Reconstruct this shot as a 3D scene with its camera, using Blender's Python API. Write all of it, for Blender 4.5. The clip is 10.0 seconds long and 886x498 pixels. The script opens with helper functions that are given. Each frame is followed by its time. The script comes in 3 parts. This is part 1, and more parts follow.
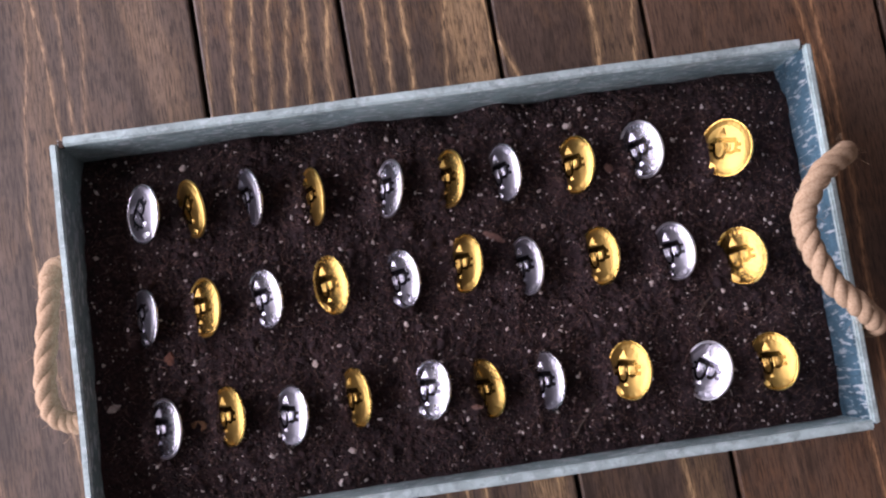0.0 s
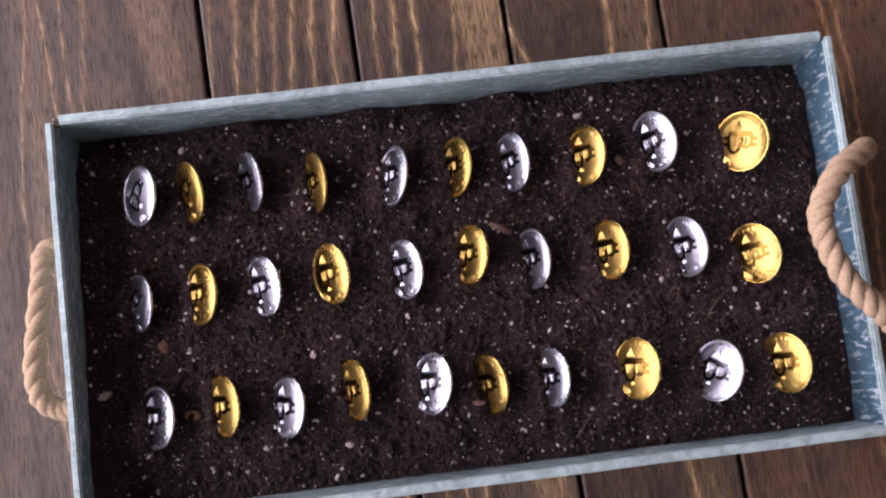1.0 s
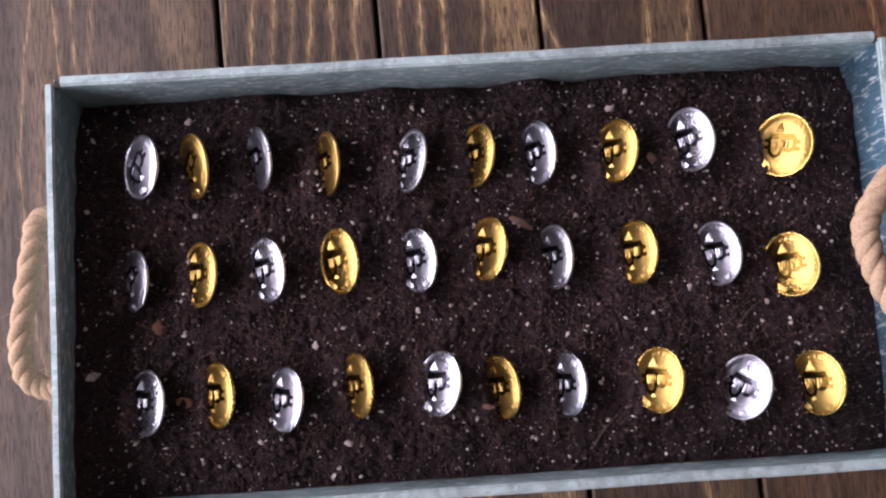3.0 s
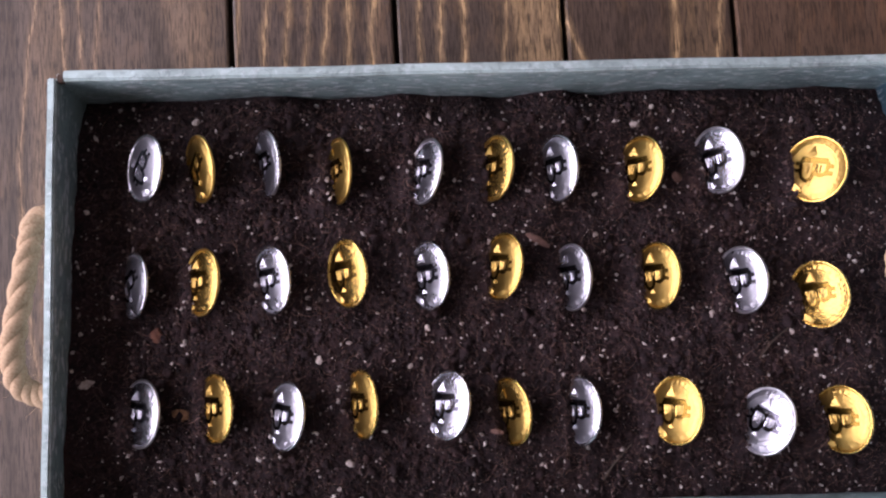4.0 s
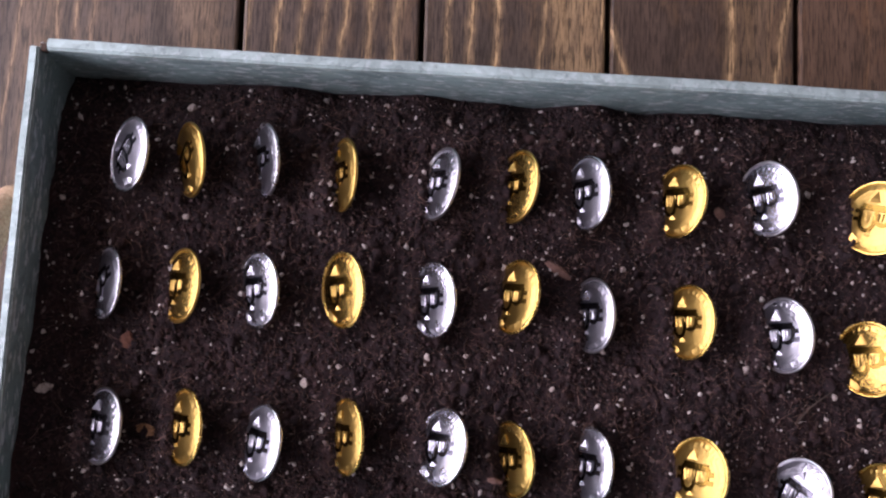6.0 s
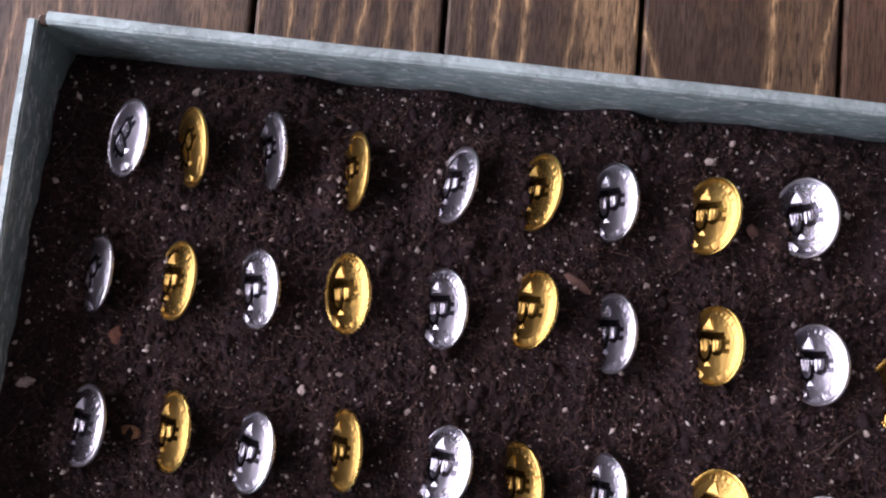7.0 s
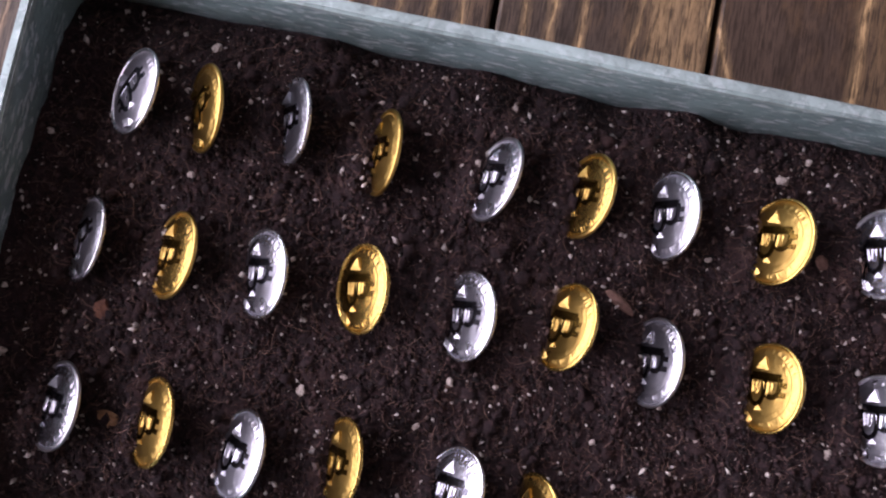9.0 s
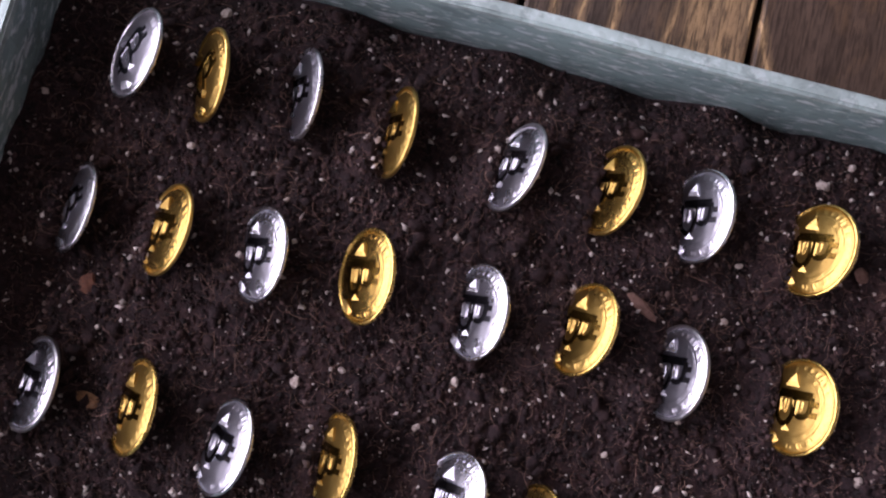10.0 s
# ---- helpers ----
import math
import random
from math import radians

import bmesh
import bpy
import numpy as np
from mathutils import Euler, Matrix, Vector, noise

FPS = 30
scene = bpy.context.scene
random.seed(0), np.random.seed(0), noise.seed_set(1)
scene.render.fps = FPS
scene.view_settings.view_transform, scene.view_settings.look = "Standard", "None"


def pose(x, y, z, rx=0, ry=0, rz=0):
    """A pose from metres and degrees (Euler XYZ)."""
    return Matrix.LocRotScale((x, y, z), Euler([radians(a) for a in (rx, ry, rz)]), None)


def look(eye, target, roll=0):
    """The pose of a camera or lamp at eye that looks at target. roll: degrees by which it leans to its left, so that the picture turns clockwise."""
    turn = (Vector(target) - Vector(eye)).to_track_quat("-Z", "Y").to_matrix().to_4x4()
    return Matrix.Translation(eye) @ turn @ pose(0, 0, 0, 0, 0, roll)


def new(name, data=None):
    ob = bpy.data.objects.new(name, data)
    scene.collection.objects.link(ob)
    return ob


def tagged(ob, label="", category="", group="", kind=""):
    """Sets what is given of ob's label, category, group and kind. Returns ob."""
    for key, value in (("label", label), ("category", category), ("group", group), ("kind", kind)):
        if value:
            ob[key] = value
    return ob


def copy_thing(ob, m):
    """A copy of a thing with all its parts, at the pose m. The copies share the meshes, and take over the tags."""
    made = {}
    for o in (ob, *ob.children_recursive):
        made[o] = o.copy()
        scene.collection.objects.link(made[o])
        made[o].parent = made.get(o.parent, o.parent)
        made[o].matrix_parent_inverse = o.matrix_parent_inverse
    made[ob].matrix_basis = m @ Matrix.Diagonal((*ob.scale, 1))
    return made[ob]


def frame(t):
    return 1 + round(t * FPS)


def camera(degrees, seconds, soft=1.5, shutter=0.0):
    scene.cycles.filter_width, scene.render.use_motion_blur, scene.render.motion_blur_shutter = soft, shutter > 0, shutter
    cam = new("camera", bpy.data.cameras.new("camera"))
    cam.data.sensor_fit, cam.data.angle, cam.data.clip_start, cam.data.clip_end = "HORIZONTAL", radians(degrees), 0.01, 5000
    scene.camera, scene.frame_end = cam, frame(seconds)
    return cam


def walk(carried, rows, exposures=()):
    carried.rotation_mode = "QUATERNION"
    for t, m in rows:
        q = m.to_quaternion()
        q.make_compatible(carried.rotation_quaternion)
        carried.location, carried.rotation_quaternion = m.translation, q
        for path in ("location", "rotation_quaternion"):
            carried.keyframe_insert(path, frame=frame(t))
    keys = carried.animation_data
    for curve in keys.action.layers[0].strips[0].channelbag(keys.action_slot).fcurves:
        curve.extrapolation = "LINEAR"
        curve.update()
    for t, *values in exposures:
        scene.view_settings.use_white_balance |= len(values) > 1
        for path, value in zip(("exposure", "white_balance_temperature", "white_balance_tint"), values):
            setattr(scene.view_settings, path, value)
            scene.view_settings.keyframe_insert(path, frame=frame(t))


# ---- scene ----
cam = camera(48.5, 10.0, soft=2.25)
PATH = [
    (0, (-0.03694, -0.04798, 0.72757), (0.04292, 0.15084, -1.26092), 13.77),
    (0.5, (-0.03737, -0.04891, 0.71536), (0.04056, 0.15100, -1.27310), 13.84),
    (1, (-0.03700, -0.05275, 0.70743), (0.03452, 0.14834, -1.28115), 12.75),
    (1.5, (-0.03831, -0.05591, 0.69755), (0.03139, 0.14463, -1.29114), 13.09),
    (2, (-0.03677, -0.05599, 0.69056), (0.02358, 0.13981, -1.29892), 11.76),
    (2.5, (-0.03816, -0.05563, 0.68009), (0.01973, 0.14178, -1.30930), 11.83),
    (4, (-0.04354, -0.04014, 0.64355), (-0.00306, 0.15875, -1.34612), 10.05),
    (4.5, (-0.04360, -0.03684, 0.63008), (-0.00857, 0.16715, -1.35918), 9.56),
    (5, (-0.03967, -0.03177, 0.61726), (-0.01594, 0.16838, -1.37256), 7.74),
    (6.5, (-0.03745, -0.01932, 0.56605), (-0.04494, 0.17876, -1.42410), 2.79),
    (7, (-0.04036, -0.01712, 0.55101), (-0.05513, 0.18358, -1.43883), 2.13),
    (7.5, (-0.04320, -0.01117, 0.53716), (-0.06193, 0.17254, -1.45430), 1.90),
    (8, (-0.04385, -0.00914, 0.52307), (-0.07575, 0.17128, -1.46852), -0.87),
    (8.5, (-0.04712, -0.00966, 0.50977), (-0.07802, 0.17149, -1.48177), 0.82),
    (9, (-0.04856, -0.00797, 0.49716), (-0.08911, 0.16375, -1.49504), -1.28),
    (9.5, (-0.04903, -0.00934, 0.48344), (-0.09777, 0.16701, -1.50818), -2.02),
    (10, (-0.04815, -0.01329, 0.46651), (-0.11230, 0.16982, -1.52405), -4.18),
]
walk(cam, [(t, look(eye, target, roll)) for t, eye, target, roll in PATH])

# ---- world and light: one big window on the west side of a plain room ----
world = bpy.data.worlds.new("world")
scene.world = world
world.use_nodes = True
wn = world.node_tree.nodes
sky = wn.new("ShaderNodeTexSky")
sky.sky_type, sky.sun_disc = "NISHITA", False
sky.sun_elevation, sky.sun_rotation = radians(38), radians(120)
world.node_tree.links.new(sky.outputs[0], wn["Background"].inputs[0])
wn["Background"].inputs[1].default_value = 0.1
scene.view_settings.exposure = 0.0

WIN_X, WIN_Y0, WIN_Y1, WIN_Z0, WIN_Z1 = -1.8, -2.2, 2.5, 0.06, 2.1
lamp = bpy.data.lights.new("window_light", "AREA")
lamp.shape, lamp.size, lamp.size_y = "RECTANGLE", WIN_Y1 - WIN_Y0, WIN_Z1 - WIN_Z0
lamp.energy, lamp.color = 245, (1.025, 0.925, 1.085)
window_light = new("window_light", lamp)
window_light.matrix_world = look((WIN_X - 0.04, (WIN_Y0 + WIN_Y1) / 2, (WIN_Z0 + WIN_Z1) / 2), (0, (WIN_Y0 + WIN_Y1) / 2, (WIN_Z0 + WIN_Z1) / 2))


# ---- materials ----
def material(name, rough=0.6, metal=0.0, color=(0.5, 0.5, 0.5)):
    m = bpy.data.materials.new(name)
    m.use_nodes = True
    b = m.node_tree.nodes["Principled BSDF"]
    b.inputs["Roughness"].default_value, b.inputs["Metallic"].default_value = rough, metal
    b.inputs["Base Color"].default_value = (*color, 1)
    return m, m.node_tree, b


def nd(tree, kind, **values):
    n = tree.nodes.new(kind)
    for k, v in values.items():
        n.inputs[k.replace("_", " ")].default_value = v
    return n


def link(tree, a, b):
    tree.links.new(a, b)


def ramp(tree, fac, stops, ease="LINEAR"):
    r = tree.nodes.new("ShaderNodeValToRGB")
    r.color_ramp.interpolation = ease
    el = r.color_ramp.elements
    el.remove(el[1])
    el[0].position, el[0].color = stops[0][0], (*stops[0][1], 1)
    for p, c in stops[1:]:
        el.new(p).color = (*c, 1)
    link(tree, fac, r.inputs[0])
    return r.outputs[0]


def coords(tree, scale=(1, 1, 1), shift=(0, 0, 0)):
    c = tree.nodes.new("ShaderNodeTexCoord")
    m = nd(tree, "ShaderNodeMapping", Scale=scale, Location=shift)
    link(tree, c.outputs["Object"], m.inputs[0])
    return m.outputs[0]


def mathn(tree, op, a, b):
    n = tree.nodes.new("ShaderNodeMath")
    n.operation = op
    for i, v in enumerate((a, b)):
        if isinstance(v, (int, float)):
            n.inputs[i].default_value = v
        else:
            link(tree, v, n.inputs[i])
    return n.outputs[0]


def mixc(tree, fac, a, b, blend="MIX"):
    n = tree.nodes.new("ShaderNodeMix")
    n.data_type, n.blend_type = "RGBA", blend
    for s, v in ((n.inputs[0], fac), (n.inputs[6], a), (n.inputs[7], b)):
        if isinstance(v, (int, float)):
            s.default_value = v
        elif isinstance(v, tuple):
            s.default_value = (*v, 1)
        else:
            link(tree, v, s)
    return n.outputs[2]


def bump(tree, bsdf, height, strength, distance):
    n = nd(tree, "ShaderNodeBump", Strength=strength, Distance=distance)
    link(tree, height, n.inputs["Height"])
    link(tree, n.outputs[0], bsdf.inputs["Normal"])


def noise_tex(tree, vec, scale, detail=4.0, rough=0.6, distort=0.0):
    n = nd(tree, "ShaderNodeTexNoise", Scale=scale, Detail=detail, Roughness=rough, Distortion=distort)
    link(tree, vec, n.inputs["Vector"])
    return n.outputs[0]


def noise_warp(tree, vec, scale, amount):
    """A vector shifted by a little noise, so that cells lose their straight edges."""
    n = nd(tree, "ShaderNodeTexNoise", Scale=scale, Detail=2.0)
    link(tree, vec, n.inputs["Vector"])
    k = tree.nodes.new("ShaderNodeVectorMath")
    k.operation = "MULTIPLY_ADD"
    link(tree, n.outputs["Color"], k.inputs[0])
    k.inputs[1].default_value = (amount, amount, amount)
    link(tree, vec, k.inputs[2])
    return k.outputs[0]


def wood(name, x0, lines, dark, light, warm=(0.185, 0.103, 0.048), tint=0.5):
    """Dark stained softwood. lines: (x at y = 0.2, slant, half width in mm, strength) of the pale grain lines."""
    m, t, b = material(name, 0.5)
    sep = t.nodes.new("ShaderNodeSeparateXYZ")
    link(t, coords(t), sep.inputs[0])
    slow = noise_tex(t, coords(t, (22, 16, 1)), 1.0, 2, 0.5)
    quick = noise_tex(t, coords(t, (120, 75, 1), (3, 7, 0)), 1.0, 3, 0.6)
    sway = mathn(t, "ADD", mathn(t, "MULTIPLY", mathn(t, "SUBTRACT", slow, 0.5), 0.010), mathn(t, "MULTIPLY", mathn(t, "SUBTRACT", quick, 0.5), 0.0042))
    across = mathn(t, "ADD", sep.outputs[0], sway)
    along = mathn(t, "MULTIPLY", mathn(t, "SINE", mathn(t, "DIVIDE", mathn(t, "SUBTRACT", sep.outputs[1], 0.2), 0.08), 0), 0.08)
    mask = None
    for p, slant, half, k in lines:
        half /= 1000
        d = mathn(t, "SUBTRACT", mathn(t, "SUBTRACT", across, p - x0 - 0.0016), mathn(t, "MULTIPLY", along, slant))
        d = mathn(t, "ABSOLUTE", d, 0)
        core = t.nodes.new("ShaderNodeMapRange")
        core.interpolation_type = "SMOOTHSTEP"
        for i, v in ((1, half * 1.25), (2, half * 0.3 if half < 0.006 else half * 0.8), (3, 0.0), (4, k)):
            core.inputs[i].default_value = v
        halo = t.nodes.new("ShaderNodeMapRange")
        halo.interpolation_type = "SMOOTHSTEP"
        for i, v in ((1, half * 2.4 + 0.0022), (2, 0.0), (3, 0.0), (4, k * 0.42)):
            halo.inputs[i].default_value = v
        link(t, d, core.inputs[0])
        link(t, d, halo.inputs[0])
        one = mathn(t, "MAXIMUM", core.outputs[0], halo.outputs[0])
        mask = one if mask is None else mathn(t, "MAXIMUM", mask, one)
    fine = noise_tex(t, coords(t, (520, 26, 1)), 1.0, 5, 0.7)
    thread = noise_tex(t, coords(t, (170, 11, 1), (2, 3, 0)), 1.0, 4, 0.65, 0.4)
    pore = noise_tex(t, coords(t, (900, 60, 1), (4, 3, 0)), 1.0, 3, 0.6)
    broad = noise_tex(t, coords(t, (38, 4.5, 1), (1, 2, 0)), 1.0, 4, 0.55, 0.6)
    blot = noise_tex(t, coords(t, (30, 17, 1), (5, 1, 0)), 1.0, 5, 0.65, 0.5)
    mottle = noise_tex(t, coords(t, (240, 110, 1), (1, 8, 0)), 1.0, 4, 0.7)
    base = mixc(t, ramp(t, broad, [(0.36, (0, 0, 0)), (0.66, (1, 1, 1))]), tuple(d * 0.85 for d in dark), tuple(d * 2.0 for d in dark))
    base = mixc(t, mathn(t, "MULTIPLY", ramp(t, blot, [(0.46, (0, 0, 0)), (0.68, (1, 1, 1))]), tint), base, warm)
    base = mixc(t, mathn(t, "MULTIPLY", ramp(t, fine, [(0.42, (0, 0, 0)), (0.70, (1, 1, 1))]), 0.5), base, tuple(d * 2.9 for d in dark))
    base = mixc(t, mathn(t, "MULTIPLY", ramp(t, thread, [(0.45, (0, 0, 0)), (0.66, (1, 1, 1))]), 0.5), base, tuple(d * 2.7 for d in dark))
    if mask is not None:
        wear = ramp(t, noise_tex(t, coords(t, (130, 38, 1), (9, 0, 0)), 1.0, 4, 0.65), [(0.30, (0.35, 0.35, 0.35)), (0.58, (1, 1, 1))])
        base = mixc(t, mathn(t, "MULTIPLY", mask, wear), base, light)
    base = mixc(t, mathn(t, "MULTIPLY", ramp(t, mottle, [(0.50, (0, 0, 0)), (0.66, (1, 1, 1))]), 0.45), base, tuple(d * 0.7 for d in dark))
    base = mixc(t, mathn(t, "MULTIPLY", ramp(t, pore, [(0.48, (0, 0, 0)), (0.62, (1, 1, 1))]), 0.75), base, tuple(d * 0.5 for d in dark))
    link(t, base, b.inputs["Base Color"])
    rough = ramp(t, fine, [(0.3, (0.38, 0.38, 0.38)), (0.7, (0.58, 0.58, 0.58))])
    link(t, rough, b.inputs["Roughness"])
    bump(t, b, mathn(t, "ADD", fine, mathn(t, "MULTIPLY", broad, 0.6)), 0.5, 0.0003)
    b.inputs["Specular IOR Level"].default_value = 0.32
    return m


PALE = (0.62, 0.40, 0.20)
SEAMS = [-0.400, -0.168, -0.0578, 0.0560, 0.1715, 0.352]
wood_grey = wood("weathered_brown_wood", SEAMS[0], [(-0.2994, 0.117, 0.8, 0.6), (-0.2827, -0.091, 1.0, 0.8), (-0.2688, -0.02, 0.7, 0.6), (-0.2555, 0.1, 0.7, 0.55), (-0.291, 0.01, 8.0, 0.16), (-0.200, -0.2, 14.0, 0.22), (-0.356, 0.03, 1.0, 0.3)],
                 (0.047, 0.034, 0.0265), (0.48, 0.31, 0.175), (0.145, 0.085, 0.045), 0.45)
wood_streak = wood("streaked_brown_wood", SEAMS[1], [(-0.1615, 0.073, 0.7, 0.4), (-0.1430, 0.088, 1.1, 0.66), (-0.1283, 0.129, 1.1, 0.66), (-0.1143, 0.104, 1.1, 0.66), (-0.1003, 0.143, 1.1, 0.66), (-0.0865, 0.092, 1.6, 0.66), (-0.0713, 0.088, 1.8, 0.75)],
                   (0.046, 0.032, 0.025), PALE, tint=0.7)
wood_flame = wood("flame_grained_brown_wood", SEAMS[2], [(-0.0405, 0.03, 0.9, 0.7), (-0.0269, 0.044, 1.1, 0.85), (-0.0112, 0.015, 1.4, 0.9), (0.036, 0.0, 14.0, 0.46), (0.0205, 0.12, 1.1, 0.7), (0.0505, -0.08, 1.4, 0.9)],
                  (0.043, 0.030, 0.023), PALE, tint=0.65)
wood_dark = wood("dark_brown_wood", SEAMS[3], [(0.0480, -0.385, 1.5, 0.8), (0.1334, 0.045, 1.9, 0.95), (0.1655, 0.166, 1.4, 0.75), (0.148, 0.05, 9.0, 0.16)], (0.040, 0.026, 0.019), PALE, tint=0.6)
wood_plain = wood("plain_brown_wood", SEAMS[4], [(0.286, -0.117, 1.3, 0.9), (0.300, -0.046, 1.4, 0.95), (0.215, 0.02, 0.8, 0.2)], (0.058, 0.035, 0.023), (0.52, 0.28, 0.135), (0.19, 0.090, 0.042), 0.75)


def galvanized(name, base, strength, metal=0.8, streak=(60, 60, 200), relief=0.45):
    """Zinc coated sheet: cloudy spangle with short bright flecks."""
    m, t, b = material(name, 0.42, metal)
    v = coords(t)
    sp = nd(t, "ShaderNodeTexVoronoi", Scale=170.0)
    link(t, noise_warp(t, v, 60, 0.006), sp.inputs["Vector"])
    sg = t.nodes.new("ShaderNodeSeparateColor")
    link(t, sp.outputs["Color"], sg.inputs[0])
    cloud = noise_tex(t, v, 42, 5, 0.7, 0.5)
    patch = noise_tex(t, v, 14, 3, 0.6, 0.3)
    fleck = ramp(t, noise_tex(t, coords(t, streak), 1.0, 3, 0.65, 0.5), [(0.555, (0, 0, 0)), (0.615, (1, 1, 1))])
    dim = ramp(t, noise_tex(t, coords(t, tuple(0.7 * q for q in streak), (4, 2, 7)), 1.0, 3, 0.6, 1.2), [(0.54, (0, 0, 0)), (0.66, (1, 1, 1))])
    c = mixc(t, ramp(t, cloud, [(0.32, (0, 0, 0)), (0.68, (1, 1, 1))]), tuple(x * 0.55 for x in base), base)
    c = mixc(t, mathn(t, "MULTIPLY", ramp(t, patch, [(0.42, (0, 0, 0)), (0.66, (1, 1, 1))]), 0.4), c, tuple(min(1, x * 1.5) for x in base))
    c = mixc(t, mathn(t, "MULTIPLY", sg.outputs[0], 0.35), c, tuple(min(1, x * 1.6) for x in base))
    c = mixc(t, mathn(t, "MULTIPLY", dim, 0.5), c, tuple(x * 0.45 for x in base))
    c = mixc(t, mathn(t, "MULTIPLY", fleck, strength), c, (0.74, 0.81, 0.84))
    link(t, c, b.inputs["Base Color"])
    link(t, ramp(t, cloud, [(0.3, (0.32, 0.32, 0.32)), (0.7, (0.56, 0.56, 0.56))]), b.inputs["Roughness"])
    bump(t, b, mathn(t, "ADD", cloud, mathn(t, "ADD", mathn(t, "MULTIPLY", sg.outputs[1], 0.35), mathn(t, "MULTIPLY", fleck, 0.3))), relief, 0.0014)
    return m


zinc = galvanized("galvanized_steel", (0.27, 0.375, 0.378), 0.85, 0.45, (100, 100, 300))
# brushed zinc of the right side panel, its dark blue reflection painted into the base
zinc_brushed_reflecting = galvanized("brushed_steel_blue_reflection", (0.095, 0.185, 0.245), 0.7, 0.6, (420, 330, 62))
zinc_rim = galvanized("galvanized_rolled_edge", (0.37, 0.46, 0.455), 0.26, 0.3, (190, 190, 190), 0.12)

soil_mat, st, sb = material("potting_soil", 0.95)
sv = coords(st)
s1 = noise_tex(st, sv, 330, 5, 0.7)
s2 = noise_tex(st, sv, 45, 4, 0.6)
sc = ramp(st, s1, [(0.30, (0.0142, 0.0100, 0.0114)), (0.55, (0.0258, 0.0148, 0.0166)), (0.78, (0.082, 0.046, 0.048))])
sc = mixc(st, ramp(st, s2, [(0.5, (0, 0, 0)), (0.72, (0.55, 0.55, 0.55))]), sc, (0.052, 0.025, 0.022))
link(st, sc, sb.inputs["Base Color"])
sb.inputs["Specular IOR Level"].default_value = 0.25
bump(st, sb, s1, 0.9, 0.002)


def speckled(name, c0, c1, rough=0.85, scale=300, island=0.0):
    m, t, b = material(name, rough)
    n = noise_tex(t, coords(t), scale, 4, 0.65)
    c = mixc(t, ramp(t, n, [(0.3, (0, 0, 0)), (0.7, (1, 1, 1))]), c0, c1)
    if island:
        g = t.nodes.new("ShaderNodeNewGeometry")
        c = mixc(t, mathn(t, "MULTIPLY", g.outputs["Random Per Island"], island), c, tuple(x * 0.3 for x in c0))
    link(t, c, b.inputs["Base Color"])
    b.inputs["Specular IOR Level"].default_value = 0.3
    bump(t, b, n, 0.6, 0.0002)
    return m


crumb_mat, ct, cb = material("soil_crumb", 0.95)
cg = ct.nodes.new("ShaderNodeNewGeometry")
cc = ramp(ct, cg.outputs["Random Per Island"], [(0.0, (0.0130, 0.0090, 0.0102)), (0.5, (0.0238, 0.0134, 0.0150)), (0.80, (0.058, 0.0295, 0.0310)), (0.95, (0.112, 0.067, 0.066)), (1.0, (0.26, 0.20, 0.19))])
link(ct, mixc(ct, mathn(ct, "MULTIPLY", noise_tex(ct, coords(ct), 900, 3, 0.6), 0.6), cc, (0.012, 0.009, 0.008)), cb.inputs["Base Color"])
cb.inputs["Specular IOR Level"].default_value = 0.3
fibre_mat = speckled("root_fibre", (0.27, 0.165, 0.130), (0.088, 0.047, 0.038), 0.9, 200, 0.9)
perlite_mat = speckled("perlite", (0.78, 0.71, 0.68), (0.46, 0.40, 0.37), 0.9, 900, 0.75)
pebble_mat = speckled("pale_pebble", (0.62, 0.54, 0.50), (0.20, 0.155, 0.14), 0.8, 500)
bark_mat = speckled("reddish_bark", (0.20, 0.085, 0.055), (0.09, 0.04, 0.03), 0.85, 260)
pink_mat = speckled("pinkish_bark", (0.24, 0.14, 0.115), (0.11, 0.06, 0.05), 0.85, 260)
husk_mat = speckled("brown_husk", (0.42, 0.23, 0.12), (0.16, 0.085, 0.045), 0.6, 220)
twig_mat = speckled("grey_twig", (0.10, 0.075, 0.062), (0.04, 0.03, 0.026), 0.9, 300)
rope_mat = speckled("jute_rope", (0.44, 0.315, 0.205), (0.25, 0.165, 0.10), 0.95, 700)
rust_mat = speckled("rusty_seam", (0.075, 0.045, 0.032), (0.03, 0.022, 0.018), 0.9, 900)
wall_mat = speckled("plaster", (0.22, 0.205, 0.195), (0.195, 0.18, 0.17), 0.9, 12)
frame_mat = speckled("white_window_paint", (0.78, 0.78, 0.76), (0.72, 0.72, 0.70), 0.5, 30)
ring_mat = material("zinc_eyelet", 0.35, 0.9, (0.55, 0.54, 0.52))[0]


